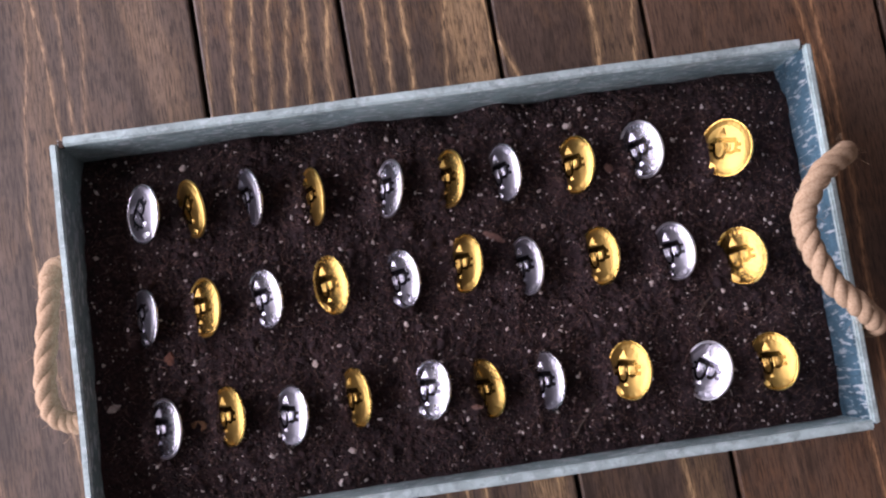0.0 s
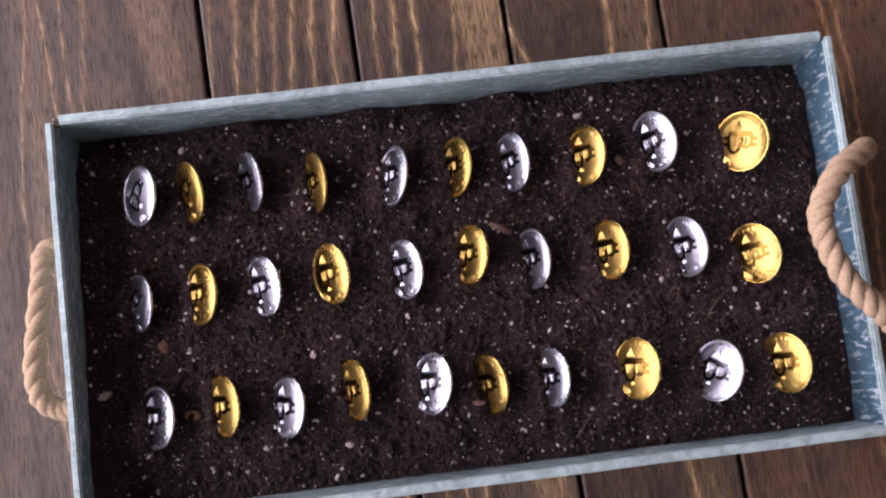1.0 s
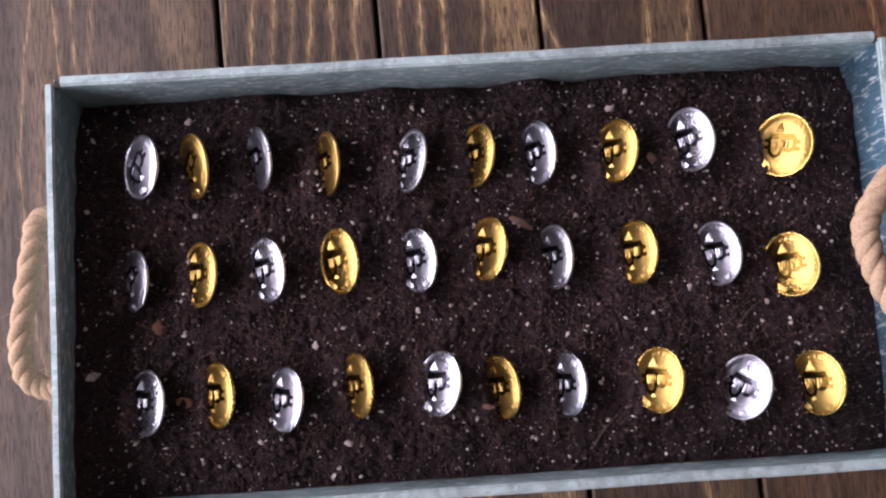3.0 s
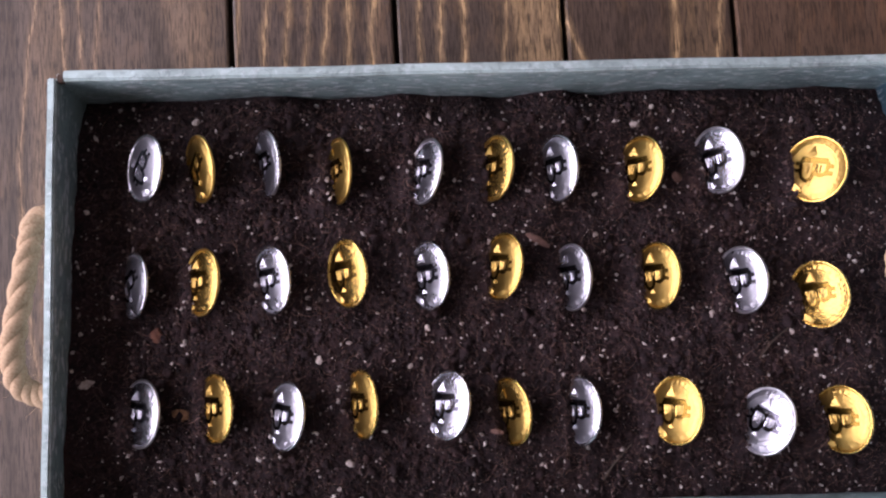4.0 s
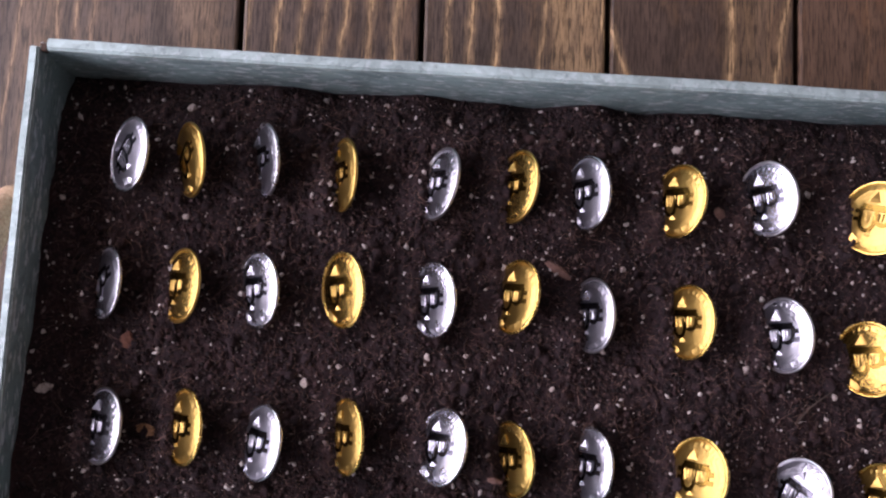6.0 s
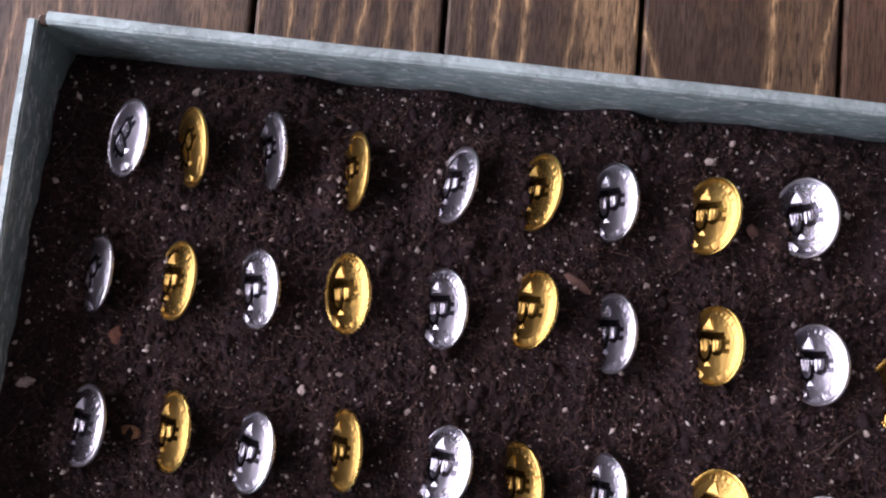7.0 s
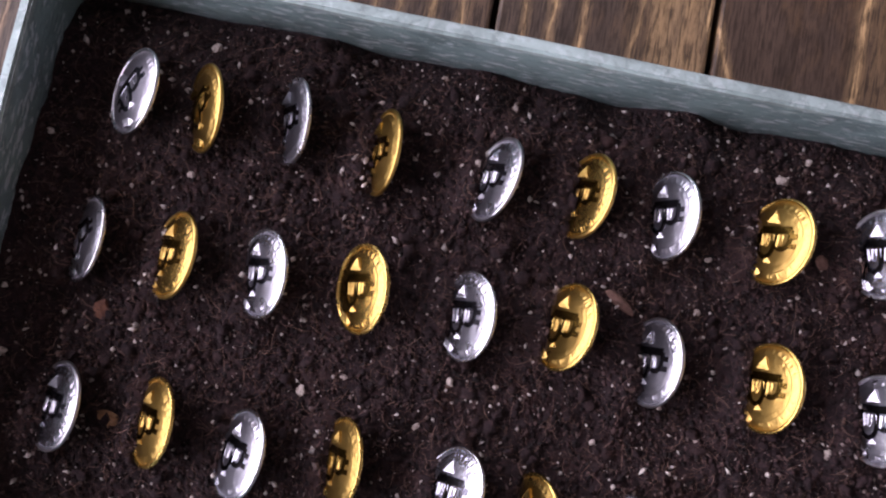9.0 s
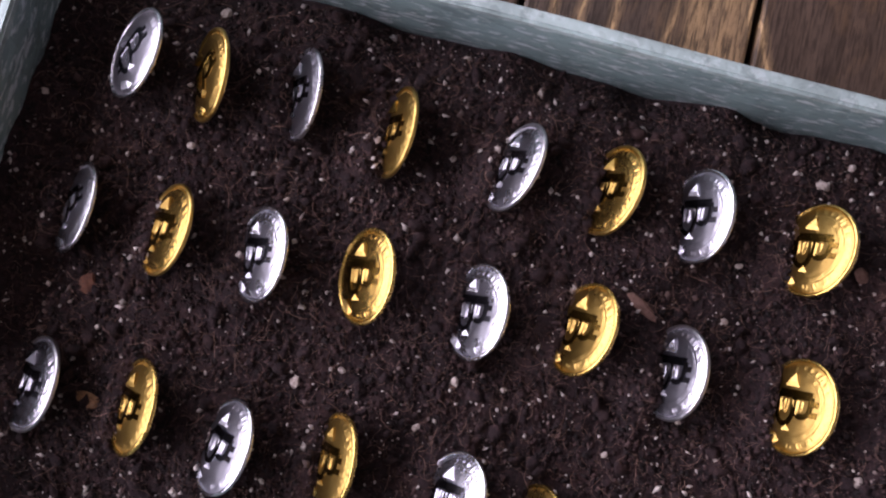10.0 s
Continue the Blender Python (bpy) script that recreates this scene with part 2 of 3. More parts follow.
def coin_metal(name, color, rough, crinkle=0.30):
    """Polished plating with fine scratches, faint dents and dull patches."""
    m, t, b = material(name, rough, 1.0, color)
    v = coords(t)
    cloud = noise_tex(t, v, 130, 4, 0.6)
    grain = noise_tex(t, v, 1500, 4, 0.7)
    info = t.nodes.new("ShaderNodeObjectInfo")
    tone = mathn(t, "ADD", 0.85, mathn(t, "MULTIPLY", info.outputs["Random"], 0.3))
    c = mixc(t, mathn(t, "MULTIPLY", cloud, 0.35), color, tuple(x * 0.7 for x in color))
    c = mixc(t, mathn(t, "MULTIPLY", ramp(t, grain, [(0.56, (0, 0, 0)), (0.66, (1, 1, 1))]), 0.5), c, tuple(x * 0.35 for x in color))
    link(t, c, b.inputs["Base Color"])
    link(t, mathn(t, "MULTIPLY", tone, mathn(t, "ADD", rough, mathn(t, "MULTIPLY", cloud, 0.12))), b.inputs["Roughness"])
    bump(t, b, mathn(t, "ADD", noise_tex(t, v, 210, 3, 0.6, 0.6), mathn(t, "MULTIPLY", grain, 0.11)), crinkle, 0.0016)
    return m


gold = coin_metal("polished_gold", (0.395, 0.25, 0.072), 0.23, 0.22)
# lighter copy of the coin metal that paints in the rim's highlight, silver likewise
gold_rim = coin_metal("highlit_gold_rim", (0.74, 0.50, 0.15), 0.2, 0.12)
# darker copy of the coin metal: the mark's dark reflections as colour, silver likewise
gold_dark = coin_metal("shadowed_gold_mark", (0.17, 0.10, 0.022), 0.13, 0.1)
silver = coin_metal("polished_silver", (0.35, 0.34, 0.383), 0.23, 0.22)
silver_rim = coin_metal("highlit_silver_rim", (0.66, 0.65, 0.70), 0.2, 0.12)
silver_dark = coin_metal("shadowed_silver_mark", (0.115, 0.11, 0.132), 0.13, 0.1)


# ---- mesh helpers ----
def mesh_object(name, verts, faces, mat, parent=None, smooth=False, label=""):
    me = bpy.data.meshes.new(name)
    me.from_pydata([tuple(v) for v in verts], [], [tuple(f) for f in faces])
    me.materials.append(mat)
    if smooth:
        me.polygons.foreach_set("use_smooth", [True] * len(me.polygons))
    me.update()
    ob = new(name, me)
    if parent is not None:
        ob.parent = parent
    return tagged(ob, label)


def part(name, bm, mat, parent, label="", smooth=False):
    me = bpy.data.meshes.new(name)
    bmesh.ops.recalc_face_normals(bm, faces=bm.faces)
    bm.to_mesh(me)
    bm.free()
    me.materials.append(mat)
    if smooth:
        me.polygons.foreach_set("use_smooth", [True] * len(me.polygons))
    ob = new(name, me)
    if parent is not None:
        ob.parent = parent
    return tagged(ob, label)


def box(bm, x0, x1, y0, y1, z0, z1, bevel=0.0, seg=2):
    r = bmesh.ops.create_cube(bm, size=1)
    bmesh.ops.transform(bm, verts=r["verts"], matrix=Matrix.Translation(((x0 + x1) / 2, (y0 + y1) / 2, (z0 + z1) / 2)) @ Matrix.Diagonal((x1 - x0, y1 - y0, z1 - z0, 1)))
    if bevel:
        edges = {e for v in r["verts"] for e in v.link_edges}
        bmesh.ops.bevel(bm, geom=list(edges), offset=bevel, segments=seg, affect="EDGES", profile=0.5)
    return bm


def revolve(profile, n=72, wobble=None):
    """Verts and faces of a profile of (radius, z) turned round z."""
    verts, faces = [], []
    k = len(profile)
    for i in range(n):
        a = 2 * math.pi * i / n
        for j, (r, z) in enumerate(profile):
            d = wobble(i, j) if wobble else 0.0
            verts.append(((r + d) * math.cos(a), (r + d) * math.sin(a), z))
    for i in range(n):
        for j in range(k - 1):
            a, b = i * k + j, (i + 1) % n * k + j
            faces.append((a, b, b + 1, a + 1))
    return verts, faces


def tube(points, radius, sides=8, closed_ends=True):
    """A tube along points; radius: one number or one for each point."""
    pts = [Vector(p) for p in points]
    verts, faces = [], []
    up = Vector((0.13, 0.21, 0.97))
    for i, p in enumerate(pts):
        d = (pts[min(i + 1, len(pts) - 1)] - pts[max(i - 1, 0)]).normalized()
        a = d.cross(up)
        if a.length < 0.05:
            a = d.cross(Vector((1, 0, 0)))
        a.normalize()
        b = a.cross(d)
        up = b
        r = radius if isinstance(radius, float) else radius[i]
        for s in range(sides):
            w = 2 * math.pi * s / sides
            verts.append(p + (a * math.cos(w) + b * math.sin(w)) * r)
    for i in range(len(pts) - 1):
        for s in range(sides):
            faces.append((i * sides + (s + 1) % sides, i * sides + s, (i + 1) * sides + s, (i + 1) * sides + (s + 1) % sides))
    if closed_ends:
        faces.append(tuple(range(sides - 1, -1, -1)))
        faces.append(tuple(range((len(pts) - 1) * sides, len(pts) * sides)))
    return verts, faces


def spline(points, n):
    """n points on a smooth curve through points (Catmull-Rom)."""
    p = [Vector(q) for q in points]
    p = [p[0] * 2 - p[1]] + p + [p[-1] * 2 - p[-2]]
    out = []
    for i in range(n):
        s = i / (n - 1) * (len(p) - 3)
        k = min(int(s), len(p) - 4)
        u = s - k
        a, b, c, d = p[k:k + 4]
        out.append(0.5 * (2 * b + (c - a) * u + (2 * a - 5 * b + 4 * c - d) * u * u + (3 * b - a - 3 * c + d) * u ** 3))
    return out


# ---- the room round the tray ----
def slab(name, label, category, mat, *spans):
    bm = bmesh.new()
    for s in spans:
        box(bm, *s)
    return tagged(part(name, bm, mat, None), label, category, kind="structure")


RX0, RX1, RY0, RY1, RZ = -1.9, 2.6, -2.6, 2.6, 2.8
floor = tagged(new("floor"), "dark stained wooden plank floor with open joints", "floor", kind="structure")
slab("ceiling", "plain plaster ceiling", "ceiling", wall_mat, (RX0, RX1, RY0, RY1, RZ, RZ + 0.1))
slab("wall_west", "plain plaster wall with one wide window", "wall", wall_mat,
     (RX0, WIN_X, RY0, WIN_Y0, 0, RZ), (RX0, WIN_X, WIN_Y1, RY1, 0, RZ), (RX0, WIN_X, WIN_Y0, WIN_Y1, 0, WIN_Z0), (RX0, WIN_X, WIN_Y0, WIN_Y1, WIN_Z1, RZ))
slab("wall_east", "plain plaster wall", "wall", wall_mat, (RX1, RX1 + 0.1, RY0, RY1, 0, RZ))
slab("wall_north", "plain plaster wall", "wall", wall_mat, (RX0, RX1 + 0.1, RY1, RY1 + 0.1, 0, RZ))
slab("wall_south", "plain plaster wall", "wall", wall_mat, (RX0, RX1 + 0.1, RY0 - 0.1, RY0, 0, RZ))
window = tagged(new("window_1"), "wide white painted window that lights the room", "window", kind="structure")
wb = bmesh.new()
for s in ((WIN_Y0, WIN_Y0 + 0.05, WIN_Z0, WIN_Z1), (WIN_Y1 - 0.05, WIN_Y1, WIN_Z0, WIN_Z1), (WIN_Y0 + 0.05, WIN_Y1 - 0.05, WIN_Z0, WIN_Z0 + 0.05), (WIN_Y0 + 0.05, WIN_Y1 - 0.05, WIN_Z1 - 0.05, WIN_Z1)):
    box(wb, WIN_X - 0.03, WIN_X + 0.004, *s)
part("window_frame", wb, frame_mat, window)

# ---- the tray ----
TX0, TX1, TY0, TY1, TH = -0.2595, 0.2575, -0.1405, 0.1255, 0.082


def edge_bar(x0, x1, y0, y1, z0, z1):
    """A folded sheet edge: a bar with round shoulders and slight dents."""
    bm = bmesh.new()
    box(bm, x0, x1, y0, y1, z0, z1)
    long_x = x1 - x0 > y1 - y0
    cuts = [e for e in bm.edges if abs((e.verts[0].co - e.verts[1].co)[0 if long_x else 1]) > 0.05]
    bmesh.ops.subdivide_edges(bm, edges=cuts, cuts=40)
    bmesh.ops.bevel(bm, geom=[e for e in bm.edges if abs((e.verts[0].co - e.verts[1].co)[0 if long_x else 1]) > 1e-5 and min(v.co.z for v in e.verts) > z1 - 1e-4 and len(e.link_faces) == 2 and e.calc_face_angle(0) > 0.5], offset=0.0012, segments=2, affect="EDGES")
    for v in bm.verts:
        w = noise.noise(Vector((v.co.x * 22, v.co.y * 22, 3))) * 0.0005
        v.co.z += w
        if long_x:
            v.co.y += noise.noise(Vector((v.co.x * 14, 5, 1))) * 0.0006
        else:
            v.co.x += noise.noise(Vector((v.co.y * 14, 5, 2))) * 0.0006
    return bm


tray = tagged(new("metal_tray"), "galvanized steel planter tray filled with dark soil, with rope handles", "planter")
b_ = bmesh.new()
part("base", box(b_, TX0 + 0.004, TX1 - 0.004, TY0 + 0.004, TY1 - 0.004, 0.0, 0.004), zinc, tray)
for nm, s in (("back_panel", (TX0 + 0.0050, TX1 - 0.0050, TY1 - 0.0060, TY1 - 0.0015, 0.0035, TH - 0.003)),
              ("front_panel", (TX0 + 0.0050, TX1 - 0.0050, TY0 + 0.0015, TY0 + 0.0060, 0.0035, TH - 0.003)),
              ("side_panel", (TX0 + 0.001, TX0 + 0.0050, TY0 + 0.003, TY1 - 0.004, 0.0, TH - 0.003)),
              ("side_panel", (TX1 - 0.0050, TX1 - 0.001, TY0 + 0.003, TY1 - 0.004, 0.0, TH - 0.003))):
    bm = bmesh.new()
    box(bm, *s)
    bmesh.ops.subdivide_edges(bm, edges=[e for e in bm.edges if e.calc_length() > 0.05], cuts=14, use_grid_fill=True)
    part(nm, bm, zinc_brushed_reflecting if s[0] > 0 else zinc, tray, smooth=False)
part("rolled_edge", edge_bar(TX0 + 0.0095, TX1 - 0.0075, TY1 - 0.0062, TY1, TH - 0.0045, TH), zinc_rim, tray, "worn bright rolled edge")
part("rolled_edge", edge_bar(TX0 + 0.0095, TX1 - 0.0055, TY0, TY0 + 0.0062, TH - 0.0045, TH), zinc_rim, tray, "worn bright rolled edge")
part("rolled_edge", edge_bar(TX0, TX0 + 0.0052, TY0 + 0.004, TY1 - 0.0045, TH - 0.0045, TH), zinc_rim, tray, "worn bright rolled edge")
part("rolled_edge", edge_bar(TX1 - 0.0052, TX1, TY0 + 0.004, TY1 - 0.0045, TH - 0.0045, TH), zinc_rim, tray, "worn bright rolled edge")


for x0, x1 in ((TX0 + 0.0054, TX0 + 0.0093), (TX1 - 0.0073, TX1 - 0.0054)):
    bm = bmesh.new()
    box(bm, x0, x1, TY1 - 0.0066, TY1 - 0.0018, TH - 0.006, TH - 0.0016, 0.0006, 1)
    part("corner_seam", bm, rust_mat, tray, "dark rusty corner seam")


def eyelet(x, y, z, side):
    v, f = revolve([(0.0080, -0.0005), (0.0104, -0.0005), (0.0107, 0.0004), (0.0102, 0.0014), (0.0094, 0.0018), (0.0090, 0.0040), (0.0086, 0.0040), (0.0086, 0.0)], 28)
    ob = mesh_object("eyelet", v, f, ring_mat, tray, True, "bright zinc rope eyelet")
    ob.matrix_basis = pose(x, y, z, 0, 90 * side, 0)


EY_Z = 0.052
for yy in (0.045, -0.063):
    eyelet(TX0 + 0.001, yy, EY_Z, -1)
for yy in (0.047, -0.074):
    eyelet(TX1 - 0.001, yy, EY_Z, 1)


def rope_handle(points, label, thick=1.0):
    handle = tagged(new("rope_handle"), label, "rope handle", "rope handles of the tray")
    line = spline(points, 120)
    length = sum((line[i + 1] - line[i]).length for i in range(119))
    n = 220
    line = spline(points, n)
    up = Vector((0.2, 0.3, 0.9))
    frames = []
    for i, p in enumerate(line):
        d = (line[min(i + 1, n - 1)] - line[max(i - 1, 0)]).normalized()
        a = (up - d * up.dot(d)).normalized()
        up = a
        frames.append((p, a, d.cross(a)))
    for k in range(3):
        pts = []
        for i, (p, a, c) in enumerate(frames):
            w = 2 * math.pi * (i / (n - 1) * length / 0.0265 + k / 3)
            r = thick * (0.0034 + 0.0003 * noise.noise(p * 90))
            pts.append(p + (a * math.cos(w) + c * math.sin(w)) * r)
        rad = [thick * 0.0050 + 0.0004 * noise.noise(p * 160 + Vector((k, 0, 0))) for p in pts]
        v, f = tube(pts, rad, 12)
        mesh_object("strand", v, f, rope_mat, handle, True)
    rng = random.Random(5)
    verts, faces = [], []
    for _ in range(170):
        p, a, c = frames[rng.randrange(4, n - 4)]
        w = rng.uniform(0, 6.28)
        o = a * math.cos(w) + c * math.sin(w)
        q = p + o * 0.0078 * thick
        r1 = Vector((rng.uniform(-1, 1), rng.uniform(-1, 1), rng.uniform(-1, 1))) * 0.006
        v, f = tube([q - o * 0.001, q + o * 0.001 + r1 * 0.4, q + o * 0.0022 + r1], 0.00009, 3, False)
        k = len(verts)
        verts += v
        faces += [tuple(x + k for x in g) for g in f]
    tagged(mesh_object("fuzz", verts, faces, rope_mat, handle), kind="stuff")
    return handle


rope_handle([(TX0 - 0.0015, 0.045, EY_Z), (TX0 - 0.006, 0.045, EY_Z), (-0.2745, 0.041, EY_Z + 0.004), (-0.2775, 0.025, 0.058), (-0.2815, -0.005, 0.060), (-0.2855, -0.034, 0.060), (-0.2835, -0.054, EY_Z + 0.004), (-0.274, -0.0615, EY_Z), (TX0 - 0.0015, -0.063, EY_Z)],
            "thick twisted jute rope handle hanging outside the tray", 0.9)
rope_handle([(TX1 + 0.0015, 0.047, EY_Z), (TX1 + 0.007, 0.047, EY_Z), (0.2735, 0.046, 0.066), (0.262, 0.041, 0.088), (0.240, 0.029, 0.100), (0.2235, 0.006, 0.102), (0.2235, -0.014, 0.102), (0.2345, -0.041, 0.099), (0.2525, -0.060, 0.094), (0.269, -0.073, 0.076), (TX1 + 0.008, -0.074, EY_Z), (TX1 + 0.0015, -0.074, EY_Z)],
            "thick twisted jute rope handle flopped inward over the tray edge", 0.96)


# ---- where the coins stand: x, y, z in mm, lean and turn in degrees ----
ROW_BACK = [(-208.4, 70.6, 60.9, 46, 0), (-176.1, 70.0, 58.8, 56, 10), (-137.4, 73.8, 50.6, 60, 8), (-93.7, 68.3, 50.7, 65, 3), (-40.8, 65.9, 55.9, 62, -8), (1.3, 67.4, 53.2, 61, -4), (39.4, 65.9, 55.9, 62, 5), (89.5, 64.5, 55.7, 59, -2), (136.9, 68.6, 57.4, 59, 10), (195.5, 61.5, 59.0, 47, -2)]
ROW_MIDDLE = [(-218.3, 1.2, 50.3, 50, -1), (-175.8, 2.1, 55.5, 49, -2), (-134.2, 2.2, 57.8, 49, 6), (-88.6, 4.7, 62.2, 52, 7), (-40.6, 2.6, 56.9, 54, 4), (3.8, 7.2, 55.7, 58, -6), (46.0, 0.0, 51.6, 64, 2), (96.9, -0.7, 56.0, 62, 1), (148.2, -4.5, 55.9, 62, 6), (193.3, -14.4, 57.7, 54, 7)]
ROW_FRONT = [(-212.5, -74.7, 52.2, 44, -4), (-167.9, -72.5, 55.0, 51, 0), (-126.8, -78.0, 57.1, 50, -7), (-81.9, -72.3, 55.0, 60, 2), (-31.4, -74.2, 59.0, 52, -10), (6.5, -79.1, 52.3, 60, 6), (48.0, -80.0, 51.5, 62, -2), (103.0, -80.5, 62.2, 56, -5), (157.1, -88.6, 57.0, 54, -16), (202.9, -88.8, 57.3, 58, 2)]
# soil heaped against the lower part of each face; two coins lie almost free
HEAPS = [(x / 1000 - 0.0092, y / 1000 - 0.0115, 0.35 if (row is ROW_MIDDLE and i == 3) or (row is ROW_BACK and i == 0) else 0.92) for row in (ROW_BACK, ROW_MIDDLE, ROW_FRONT) for i, (x, y, z, lean, turn) in enumerate(row)]


# ---- soil ----
def ground_height(x, y):
    h = 0.0425
    back = max(0.0, (y - 0.095) / 0.027)
    h -= 0.0145 * back
    front = max(0.0, (-0.105 - y) / 0.03)
    h -= 0.004 * front
    left = max(0.0, (-0.222 - x) / 0.03)
    h += left * max(0.0, 0.0085 - 0.085 * y)
    right = max(0.0, (x - 0.225) / 0.03)
    h -= 0.005 * right
    p = Vector((x, y, 0))
    h += 0.0030 * noise.noise(p * 24) + 0.0016 * noise.noise(p * 70 + Vector((3, 1, 0)))
    for hx, hy, tall in HEAPS:
        d2 = (x - hx) ** 2 + (y - hy) ** 2
        if d2 < 0.0012:
            h += tall * (0.0092 * math.exp(-((x - hx) ** 2 / 0.00009 + (y - hy) ** 2 / 0.00015)) + 0.0064 * math.exp(-((x - hx + 0.0015) ** 2 / 0.00005 + (y - hy - 0.016) ** 2 / 0.00014)))
    h += 0.0026 * noise.noise(p * 48 + Vector((7, 2, 0)))
    if back > 0:
        h += 0.006 * back * noise.noise(Vector((x * 26, 4.2, 0)))
        for mx, mh, mw in ((0.046, 0.011, 0.011), (-0.052, 0.006, 0.016), (0.115, 0.005, 0.018), (-0.135, 0.004, 0.02), (0.074, -0.005, 0.010), (0.008, -0.005, 0.014)):
            h += mh * back * math.exp(-((x - mx) / mw) ** 2)
    return h


SX0, SX1, SY0, SY1 = TX0 + 0.0042, TX1 - 0.0042, TY0 + 0.0045, TY1 - 0.0045
nx, ny = 380, 200
verts, faces = [], []
for j in range(ny + 1):
    for i in range(nx + 1):
        x, y = SX0 + (SX1 - SX0) * i / nx, SY0 + (SY1 - SY0) * j / ny
        p = Vector((x, y, 0))
        z = ground_height(x, y) + 0.0011 * noise.noise(p * 190) + 0.0007 * noise.noise(p * 420)
        verts.append((x, y, z))
for j in range(ny):
    for i in range(nx):
        a = j * (nx + 1) + i
        faces.append((a, a + 1, a + nx + 2, a + nx + 1))
soil = tagged(mesh_object("soil", verts, faces, soil_mat, None, True), "dark brown loose potting soil filling the tray", "soil", kind="stuff")

LUMP = [(1, 0, 0), (-1, 0, 0), (0, 1, 0), (0, -1, 0), (0, 0, 1), (0, 0, -1)]
LUMP_F = [(0, 2, 4), (2, 1, 4), (1, 3, 4), (3, 0, 4), (2, 0, 5), (1, 2, 5), (3, 1, 5), (0, 3, 5)]


def scatter_lumps(name, label, count, r0, r1, mat, seed, sink=0.3, power=2.0):
    rng = random.Random(seed)
    vs, fs = [], []
    for _ in range(count):
        x, y = rng.uniform(SX0 + 0.003, SX1 - 0.003), rng.uniform(SY0 + 0.003, SY1 - 0.003)
        r = r0 + (r1 - r0) * rng.random() ** power
        m = Euler((rng.uniform(0, 6), rng.uniform(0, 6), rng.uniform(0, 6))).to_matrix()
        c = Vector((x, y, ground_height(x, y) + r * (0.5 - sink)))
        k = len(vs)
        s = (rng.uniform(0.5, 1.7), rng.uniform(0.5, 1.2), rng.uniform(0.4, 1.0))
        for q in LUMP:
            j = rng.uniform(0.55, 1.4)
            vs.append(c + m @ Vector((q[0] * s[0], q[1] * s[1], q[2] * s[2])) * r * j)
        fs += [tuple(i + k for i in f) for f in LUMP_F]
    return tagged(mesh_object(name, vs, fs, mat, None, True), label, "soil", kind="stuff")


def scatter_clods(name, label, count, r0, r1, mat, seed):
    """Bigger broken clods of soil, each a knobbly lump sunk into the surface; they gather in patches."""
    bm = bmesh.new()
    bmesh.ops.create_icosphere(bm, subdivisions=2, radius=1)
    ball = [v.co.copy() for v in bm.verts]
    ball_f = [[v.index for v in f.verts] for f in bm.faces]
    bm.free()
    rng = random.Random(seed)
    vs, fs = [], []
    while count:
        x, y = rng.uniform(SX0 + 0.004, SX1 - 0.004), rng.uniform(SY0 + 0.004, SY1 - 0.004)
        if noise.noise(Vector((x * 38, y * 38, 5))) + rng.uniform(-0.5, 0.5) < 0:
            continue
        count -= 1
        r = r0 + (r1 - r0) * rng.random() ** 2.2
        m = Euler((rng.uniform(0, 6), rng.uniform(0, 6), rng.uniform(0, 6))).to_matrix()
        off = Vector((rng.uniform(0, 50), rng.uniform(0, 50), 0))
        sx, sy, sz = rng.uniform(0.7, 1.3), rng.uniform(0.7, 1.1), rng.uniform(0.5, 0.9)
        c = Vector((x, y, ground_height(x, y) + r * 0.05))
        k = len(vs)
        for q in ball:
            d = 1 + 0.5 * noise.noise(q * 1.5 + off) + 0.45 * noise.noise(q * 4.0 + off)
            vs.append(c + m @ Vector((q.x * sx, q.y * sy, q.z * sz)) * r * d)
        fs += [tuple(i + k for i in f) for f in ball_f]
    return tagged(mesh_object(name, vs, fs, mat, None, True), label, "soil", kind="stuff")


scatter_clods("soil_clods", "broken clods of dark peaty soil", 1500, 0.0014, 0.0042, soil_mat, 12)
scatter_lumps("soil_crumbs", "loose dark crumbs of soil on the surface", 52000, 0.0004, 0.0018, crumb_mat, 1)
scatter_lumps("perlite_grains", "tiny pale perlite grains in the soil", 3000, 0.00035, 0.0018, perlite_mat, 2, -0.1, 3.2)

rng = random.Random(8)
verts, faces = [], []
for _ in range(13000):
    x, y = rng.uniform(SX0 + 0.006, SX1 - 0.006), rng.uniform(SY0 + 0.006, SY1 - 0.006)
    a, ln = rng.uniform(0, 6.28), 0.0018 + 0.0105 * rng.random() ** 2.5
    bend = rng.uniform(-2.4, 2.4)
    pts = []
    for k in range(4):
        w = a + bend * k / 3
        x, y = min(max(x, SX0 + 0.001), SX1 - 0.001), min(max(y, SY0 + 0.001), SY1 - 0.001)
        pts.append((x, y, ground_height(x, y) + 0.0012 + rng.uniform(0, 0.0024)))
        x, y = x + math.cos(w) * ln / 3, y + math.sin(w) * ln / 3
    v, f = tube(pts, 0.00004 + 0.00013 * rng.random() ** 3, 3, False)
    k = len(verts)
    verts += v
    faces += [tuple(i + k for i in g) for g in f]
tagged(mesh_object("soil_fibres", verts, faces, fibre_mat), "fine brown root fibres lying in the soil", "soil", kind="stuff")


# ---- coins ----
R = 0.0205


def dome(r):
    return 0.0005 + 0.0025 * max(0.0, 1 - (r / 0.0188) ** 2.5)


